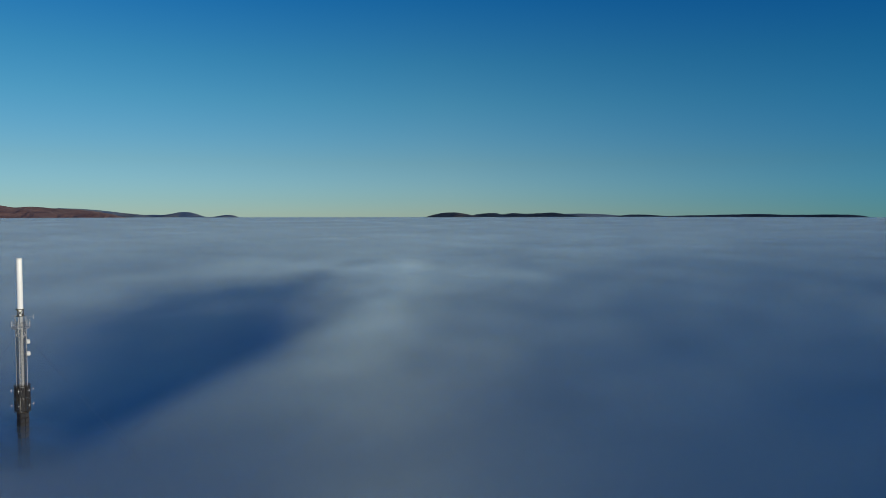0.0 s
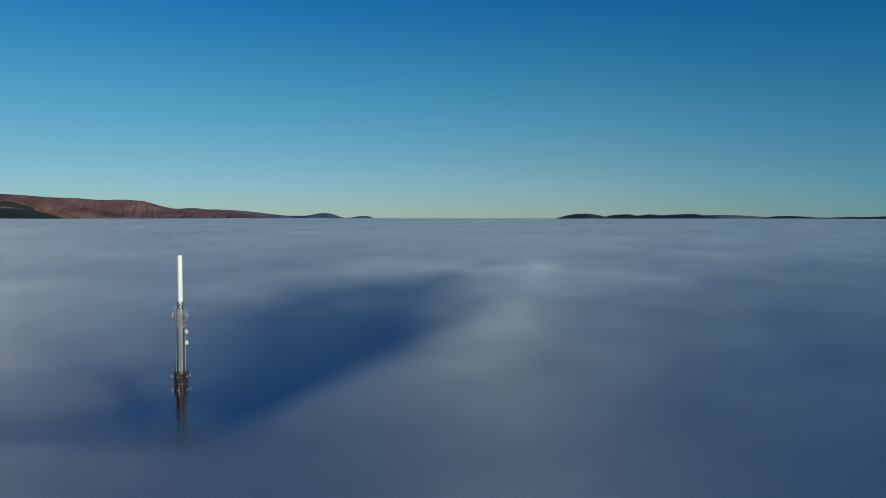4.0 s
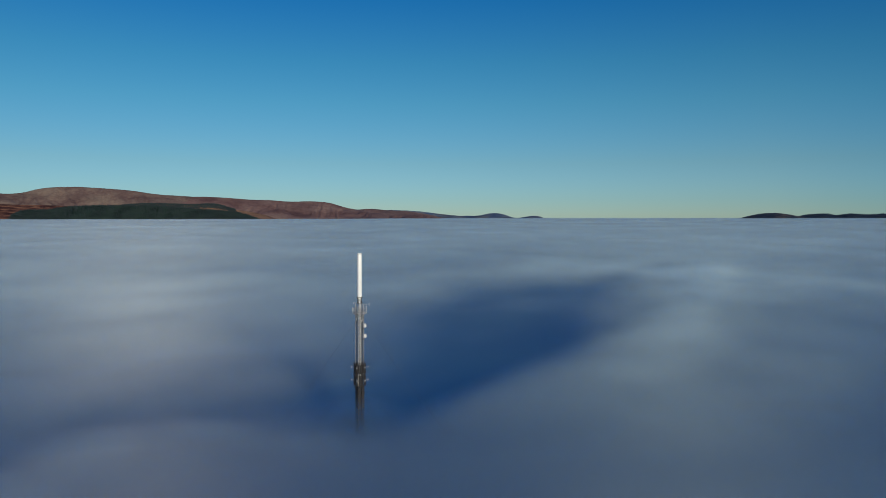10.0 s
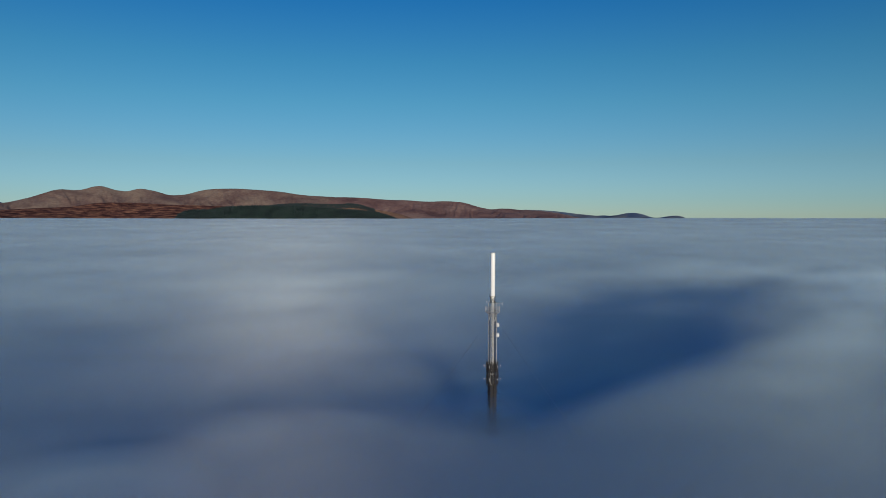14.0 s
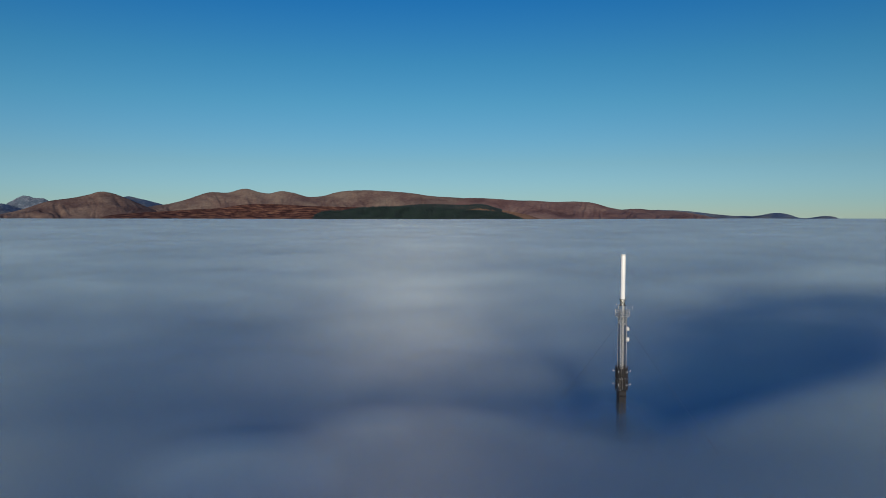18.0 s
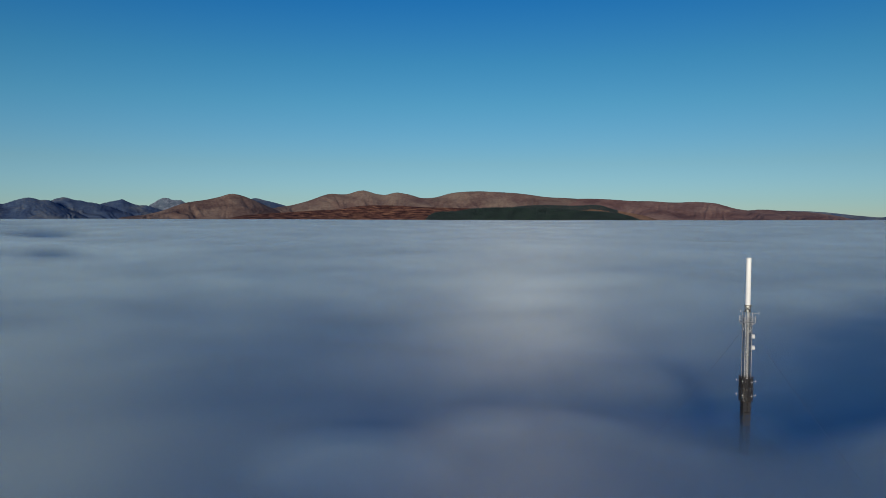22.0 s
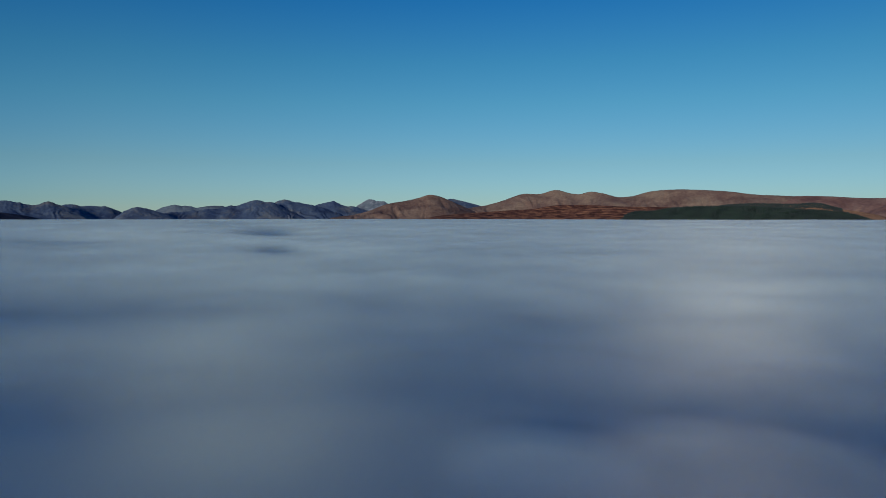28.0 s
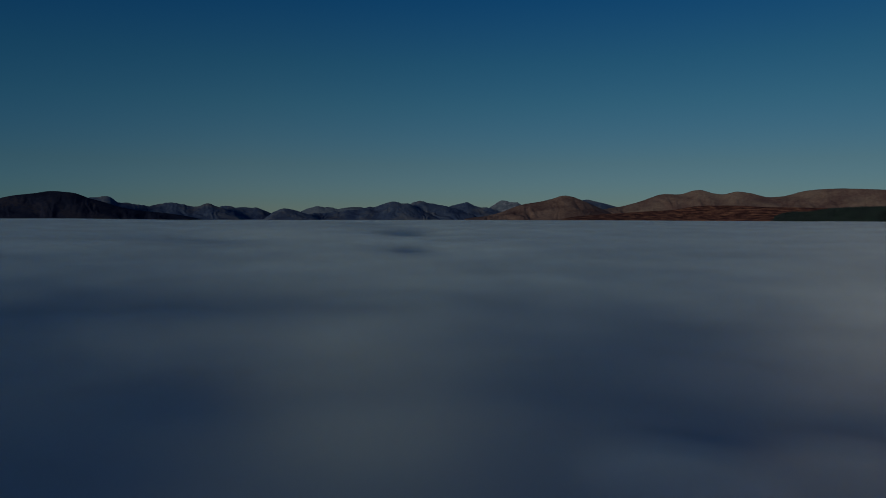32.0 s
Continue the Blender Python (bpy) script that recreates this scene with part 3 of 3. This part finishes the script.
# ---- trees on the slopes ----
def trees(name, crest, near, top, seed, count, tall, label, low=0.05, high=1.0, rough=4.0, until=1.0, mat=None):
    """Spruces scattered over a slope, all in one mesh."""
    pts = hill_points(crest, near, top, seed, rough)
    rng = np.random.default_rng(seed)
    rows, cols = pts.shape[:2]
    rows = 26
    verts, faces = [], []
    for _ in range(count):
        i, j = int(rng.uniform(low, high) * (rows - 1)), rng.integers(0, int((cols - 1) * until))
        p = pts[i, j] + (pts[min(i + 1, rows - 1), j + 1] - pts[i, j]) * rng.random()
        h, w, n = tall * rng.uniform(0.6, 1.25), tall * rng.uniform(0.22, 0.34), 5
        a0, k = rng.uniform(0, math.tau), len(verts)
        for zz, ww in ((-0.5, 0.25), (h * 0.12, w), (h * 0.5, w * 0.62)):
            verts += [(p[0] + ww * math.cos(a0 + math.tau * m / n), p[1] + ww * math.sin(a0 + math.tau * m / n), p[2] + zz) for m in range(n)]
        verts.append((p[0], p[1], p[2] + h))
        for ring in range(2):
            faces += [(k + ring * n + m, k + ring * n + (m + 1) % n, k + ring * n + n + (m + 1) % n, k + ring * n + n + m) for m in range(n)]
        faces += [(k + 2 * n + m, k + 2 * n + (m + 1) % n, k + 3 * n) for m in range(n)]
    me = bpy.data.meshes.new(name)
    me.from_pydata(verts, [], faces)
    me.materials.append(mat or NEEDLE)
    return tagged(new(name, me), label, "trees", kind="stuff")


trees("conifer_plantation", FOREST, 3900, 3990, 22, 6500, 6.0, "dense dark green conifer plantation on the moor")
trees("conifer_belt", UPPER_FOREST, 3960, 4060, 23, 5200, 6.5, "dark conifer belt above the clearing", 0.70, 1.0, until=0.72)
trees("conifer_wood", WOOD_TIP, 4080, 4180, 18, 700, 3.0, "dark conifers on a low hill tip", 0.3, rough=3, until=0.6, mat=HAZE_NEEDLE)
trees("conifer_wood", WOOD_LONG, 4200, 4300, 19, 2600, 4.5, "dark conifers along a low hill", 0.3, rough=3, mat=HAZE_NEEDLE)
trees("conifer_wood", WOOD_THIN, 4300, 4400, 21, 3200, 3.0, "dark conifers along a thin ridge", 0.3, rough=3, mat=HAZE_NEEDLE)

# ---- the mast ----
mast = tagged(new("transmitter_mast"), "tall guyed steel lattice mast with a white cylinder on top", "mast")
mast.location = (0, 220, 0)
HALF = 0.96          # half the lattice's width
BAY = 1.12
LOW, TOP = 27.3, 67.6


def lathe(profile, sides=32):
    """A turned body from (radius, height) pairs."""
    bm = bmesh.new()
    rings = [[bm.verts.new((r * math.cos(math.tau * i / sides), r * math.sin(math.tau * i / sides), z)) for i in range(sides)] for r, z in profile]
    for a, b in zip(rings, rings[1:]):
        for i in range(sides):
            bm.faces.new((a[i], a[(i + 1) % sides], b[(i + 1) % sides], b[i]))
    bm.faces.new(rings[0][::-1])
    bm.faces.new(rings[-1])
    return bm


def ring(radius, z, wide, high, sides=32):
    """A flat ring of rectangular section."""
    bm = bmesh.new()
    sec = ((radius - wide / 2, z - high / 2), (radius + wide / 2, z - high / 2), (radius + wide / 2, z + high / 2), (radius - wide / 2, z + high / 2))
    rings = [[bm.verts.new((r * math.cos(math.tau * i / sides), r * math.sin(math.tau * i / sides), h)) for i in range(sides)] for r, h in sec]
    for k in range(4):
        a, b = rings[k], rings[(k + 1) % 4]
        for i in range(sides):
            bm.faces.new((a[i], a[(i + 1) % sides], b[(i + 1) % sides], b[i]))
    return bm


def add_rod(bm, a, b, r, sides=6):
    a, b = Vector(a), Vector(b)
    m = Matrix.Translation((a + b) / 2) @ (b - a).to_track_quat("Z", "Y").to_matrix().to_4x4()
    bmesh.ops.create_cone(bm, cap_ends=True, segments=sides, radius1=r, radius2=r, depth=(b - a).length, matrix=m)
    return bm


def rod(a, b, r, sides=6):
    return add_rod(bmesh.new(), a, b, r, sides)


def box(sx, sy, sz, bevel=0.03):
    bm = bmesh.new()
    bmesh.ops.create_cube(bm, size=1.0, matrix=Matrix.Diagonal((sx, sy, sz, 1)))
    if bevel:
        bmesh.ops.bevel(bm, geom=bm.edges[:], offset=bevel, segments=1, affect="EDGES")
    return bm


def piece(name, me, parent, m, label=""):
    ob = part(name, me, None, parent, label)
    ob.matrix_basis = m
    return ob


# legs, and the bracing of each bay; the lattice stands askew to the view
SKEW = 24
corners = [pose(0, 0, 0, 0, 0, SKEW) @ Vector((sx * HALF, sy * HALF, 0)) for sx in (-1, 1) for sy in (-1, 1)]
for c in corners:
    part("leg", rod((c.x, c.y, 42), (c.x, c.y, TOP), 0.085, 8), STEEL, mast)
    # the legs have a darker colour below 42 m
    part("lower_leg", rod((c.x, c.y, 0), (c.x, c.y, 42), 0.10, 8), DARK, mast, "dark lower leg")
strut = mesh_of("horizontal", rod((-HALF, -HALF, 0), (HALF, -HALF, 0), 0.045, 5), BRACING, False)
brace = mesh_of("diagonal", rod((-HALF, -HALF, 0), (HALF, -HALF, BAY), 0.05, 5), BRACING, False)
counter = mesh_of("diagonal", rod((HALF, -HALF, 0), (-HALF, -HALF, BAY), 0.05, 5), BRACING, False)
dark_strut = mesh_of("horizontal", rod((-HALF, -HALF, 0), (HALF, -HALF, 0), 0.055, 5), DARK, False)
dark_brace = mesh_of("diagonal", rod((-HALF, -HALF, 0), (HALF, -HALF, BAY), 0.055, 5), DARK, False)
dark_counter = mesh_of("diagonal", rod((HALF, -HALF, 0), (-HALF, -HALF, BAY), 0.055, 5), DARK, False)
gusset = mesh_of("gusset_plate", box(0.34, 0.03, 0.30, 0.0), STEEL, False)
bays = int((TOP - LOW) / BAY)
for k in range(bays):
    for side in range(4):
        m = pose(0, 0, LOW + k * BAY, 0, 0, 90 * side + SKEW)
        low = LOW + k * BAY < 41.5
        piece("horizontal", dark_strut if low else strut, mast, m)
        piece("diagonal", dark_brace if low else brace, mast, m)
        piece("diagonal", dark_counter if low else counter, mast, m)
        if not low:
            piece("gusset_plate", gusset, mast, m @ pose(-HALF + 0.16, -HALF - 0.06, 0))
lower = bmesh.new()
for k in range(int(LOW / BAY)):
    for side in range(4):
        turn = pose(0, 0, 0, 0, 0, 90 * side + SKEW)
        z = k * BAY + 0.3
        add_rod(lower, turn @ Vector((-HALF, -HALF, z)), turn @ Vector((HALF, -HALF, z)), 0.045, 4)
        add_rod(lower, turn @ Vector((-HALF, -HALF, z)), turn @ Vector((HALF, -HALF, z + BAY)), 0.042, 4)
tagged(part("lower_bracing", lower, STEEL, mast, "steel bracing hidden in the fog"), kind="stuff")
part("base_plate", box(2.6, 2.6, 0.5), DARK, mast).location = (0, 0, 0.2)

# ladder and feeder cables up the inside
ladder = part("ladder", rod((-0.2, -0.38, 42), (-0.2, -0.38, TOP), 0.035), STEEL, mast, "pale galvanised climbing ladder")
part("stile", rod((0.2, -0.38, 42), (0.2, -0.38, TOP), 0.035), STEEL, ladder)
rung = mesh_of("rung", rod((-0.2, -0.38, 0), (0.2, -0.38, 0), 0.022, 5), STEEL, False)
for k in range(70):
    piece("rung", rung, ladder, pose(0, 0, 49 + k * 0.26))
for i in range(4):
    x = -0.02 + 0.13 * i
    part("feeder_cable", rod((x, -0.72 - 0.05 * (i % 2), 42), (x, -0.72 - 0.05 * (i % 2), TOP), 0.06, 8), SHEATH, mast, "pale grey feeder cable")

# the white cylinder and the cage that carries it
radome = part("radome_cylinder", lathe(((0.80, 69.62), (0.80, 69.80), (0.73, 69.84), (0.73, 82.75), (0.70, 82.85), (0.70, 83.0), (0.78, 83.05), (0.76, 83.22), (0.45, 83.36), (0.0001, 83.40)), 40),
              WHITE, mast, "white glass-fibre antenna cylinder", True)
for z in (73.2, 76.6, 80.0):
    part("joint_band", ring(0.735, z, 0.03, 0.10, 40), WHITE, radome)
part("lightning_rod", rod((0.3, 0, 83.3), (0.3, 0, 84.0), 0.025), STEEL, radome)
cage = part("cage", ring(1.02, 69.56, 0.2, 0.13, 24), RUST, mast, "brown steel cage under the cylinder")
part("cage_ring", ring(0.98, 67.72, 0.2, 0.12, 24), RUST, cage)
for i in range(4):
    a, b = math.tau * (i + 0.5) / 4, math.tau * (i + 1.5) / 4
    part("cage_post", rod((0.98 * math.cos(a), 0.98 * math.sin(a), 67.7), (1.0 * math.cos(a), 1.0 * math.sin(a), 69.5), 0.085), RUST, cage)
    part("cage_brace", rod((0.98 * math.cos(a), 0.98 * math.sin(a), 67.8), (1.0 * math.cos(b), 1.0 * math.sin(b), 69.5), 0.09), RUST, cage)
    part("cage_brace", rod((0.98 * math.cos(b), 0.98 * math.sin(b), 67.8), (1.0 * math.cos(a), 1.0 * math.sin(a), 69.5), 0.09), RUST, cage)
part("hub", lathe(((0.2, 67.5), (0.55, 68.9), (0.6, 69.6)), 20), WHITE, cage, "white tapered foot of the cylinder")

# side arms with whip antennas
for x0, x1, z, tall in ((0.7, 3.0, 67.35, 1.3), (-0.7, -1.9, 67.9, 0.6)):
    arm = part("side_arm", rod((x0, -0.4, z), (x1, -0.4, z), 0.05), STEEL, mast)
    part("whip_antenna", rod((x1, -0.4, z - tall * 0.55), (x1, -0.4, z + tall * 0.5), 0.045), DISH, arm, "pale whip antenna")

# the round platform with its railing
deck = part("platform", ring(1.62, 64.65, 1.25, 0.09, 32), STEEL, mast, "round galvanised walkway with railing")
for z, t in ((66.35, 0.07), (65.75, 0.05), (65.2, 0.05)):
    part("rail", ring(2.25, z, t, t, 36), STEEL, deck)
for i in range(12):
    a = math.tau * (i + 0.35) / 12
    c, s = math.cos(a), math.sin(a)
    part("post", rod((2.25 * c, 2.25 * s, 64.6), (2.25 * c, 2.25 * s, 66.4), 0.045), STEEL, deck)
for i in range(8):
    a = math.tau * i / 8
    c, s = math.cos(a), math.sin(a)
    part("bearer", rod((0.8 * c, 0.8 * s, 63.5), (2.2 * c, 2.2 * s, 64.6), 0.05), STEEL, deck)
for a, h in ((200, 1.3), (330, 1.0), (20, 1.5), (150, 0.9)):
    c, s = 2.3 * math.cos(radians(a)), 2.3 * math.sin(radians(a))
    part("panel_antenna", rod((c, s, 65.1), (c, s, 65.1 + h), 0.05, 8), DISH, deck, "slim pale aerial on the railing")

# shrouded dishes, facing right
dish_mesh = mesh_of("radio_dish", lathe(((0.2, -0.46), (0.50, -0.40), (0.60, -0.28), (0.61, 0.42), (0.58, 0.47), (0.0001, 0.50)), 24), DISH)
for z, turn in ((60.6, 98), (57.3, 102), (61.9, 150)):
    small = 0.6 if turn == 150 else 1.08
    m = pose(0.0, 0, z) @ pose(0, 0, 0, 0, 0, turn - 90) @ pose(1.55 if small > 1 else 1.2, 0.0, 0, 0, 90, 0) @ Matrix.Scale(small, 4)
    dish = piece("radio_dish", dish_mesh, mast, m, "off-white shrouded microwave dish")
    part("bracket", rod((0, 0, -0.75), (0, 0, -0.3), 0.08), STEEL, dish)

# the antenna drum: two tiers of dark dipole panels in a cage of hoops, with small aerials on outriggers
drum = part("antenna_drum", lathe(((0.62, 41.6), (0.62, 48.9)), 12), DARK, mast, "dark two-tier drum of panel antennas")
backing = mesh_of("antenna_panel", box(0.60, 0.12, 2.9, 0.03), DARK, False)
element = mesh_of("dipole_cover", box(0.46, 0.30, 0.50, 0.08), BLACK, False)
rng = random.Random(5)
for tier in range(2):
    for i in range(12):
        a, z = 30 * i + 11 * tier, 43.4 + 3.65 * tier + rng.uniform(-0.08, 0.08)
        plate = piece("antenna_panel", backing, drum, pose(0, 0, z, 0, 0, a) @ pose(0, -1.58, 0, rng.uniform(-1.5, 1.5), 0, rng.uniform(-6, 6)))
        for k in range(4):
            piece("dipole_cover", element, plate, pose(0, -0.2, -1.1 + 0.73 * k))
for z, r, t in ((41.75, 1.92, 0.14), (42.6, 1.98, 0.08), (43.4, 1.98, 0.08), (44.25, 1.98, 0.08), (45.1, 2.02, 0.15), (45.45, 2.02, 0.12), (46.3, 1.98, 0.08), (47.1, 1.98, 0.08), (48.0, 1.98, 0.08), (48.85, 2.0, 0.16)):
    part("hoop", ring(r, z, t, t, 28), RUST if t > 0.1 else DARK, drum)
for z in (41.8, 45.28, 48.8):
    for i in range(8):
        c, s = math.cos(math.tau * i / 8), math.sin(math.tau * i / 8)
        part("spoke", rod((0.6 * c, 0.6 * s, z), (1.98 * c, 1.98 * s, z), 0.06, 5), DARK, drum)
aerial = mesh_of("small_aerial", lathe(((0.08, -0.24), (0.25, -0.2), (0.27, 0.1), (0.1, 0.2), (0.0001, 0.22)), 12), DISH)
for z in (47.6, 43.55):
    for a in (-8, 52, 128, 188, 250, 308):
        c, s = math.cos(radians(a)), math.sin(radians(a))
        part("outrigger", rod((1.9 * c, 1.9 * s, z), (2.75 * c, 2.75 * s, z), 0.05), STEEL, drum)
        piece("small_aerial", aerial, drum, pose(2.65 * c, 2.65 * s, z + 0.15, 0, 70, a) @ Matrix.Scale(0.55, 4), "small white aerial")
        part("stub", rod((2.5 * c, 2.5 * s, z - 0.5), (2.5 * c, 2.5 * s, z + 0.6), 0.045), STEEL, drum)

# the darker stack of arrays below the drum: flat panels in uneven tiers round the lattice, bristling with dipoles
stack = part("array_stack", lathe(((0.22, 34.4), (0.22, 41.6)), 10), BLACK, mast, "dark stacked antenna arrays fading into fog")
slab = mesh_of("array_panel", box(0.82, 0.12, 1.05, 0.03), BLACK, False)
spike = mesh_of("dipole", rod((0, -0.05, 0), (0, -0.52, 0), 0.04, 5), BLACK, False)
for k in range(5):
    for side in range(4):
        for dx in (-0.5, 0.5):
            plate = piece("array_panel", slab, stack, pose(0, 0, 35.3 + 1.36 * k, 0, 0, 90 * side + SKEW) @ pose(dx, -1.08 - 0.08 * (k % 2), rng.uniform(-0.06, 0.06), 0, 0, rng.uniform(-5, 5)))
            for z in (-0.32, 0.32):
                piece("dipole", spike, plate, pose(0.0, 0, z))
    part("collar", ring(1.2, 34.65 + 1.36 * k, 0.1, 0.1, 16), DARK, stack)

# guy ropes, three ways, from white brackets under the platform
for a in (90, 210, 330):
    c, s = math.cos(radians(a)), math.sin(radians(a))
    bracket = part("guy_bracket", rod((0.8 * c, 0.8 * s, 63.4), (1.25 * c, 1.25 * s, 62.5), 0.10), DISH, mast, "pale guy bracket")
    part("guy_strut", rod((0.75 * c, 0.75 * s, 62.2), (1.25 * c, 1.25 * s, 62.5), 0.08), DISH, bracket)
    rope = bmesh.new()
    n = 24
    for i in range(n):
        def on_rope(t):
            return (c * (1.25 + 60.0 * t), s * (1.25 + 60.0 * t), 62.5 - 64.0 * t - 2.2 * 4 * t * (1 - t))
        add_rod(rope, on_rope(i / n), on_rope((i + 1) / n), 0.030, 5)
    part("guy_rope", rope, CABLE, mast, "dark sagging guy rope")
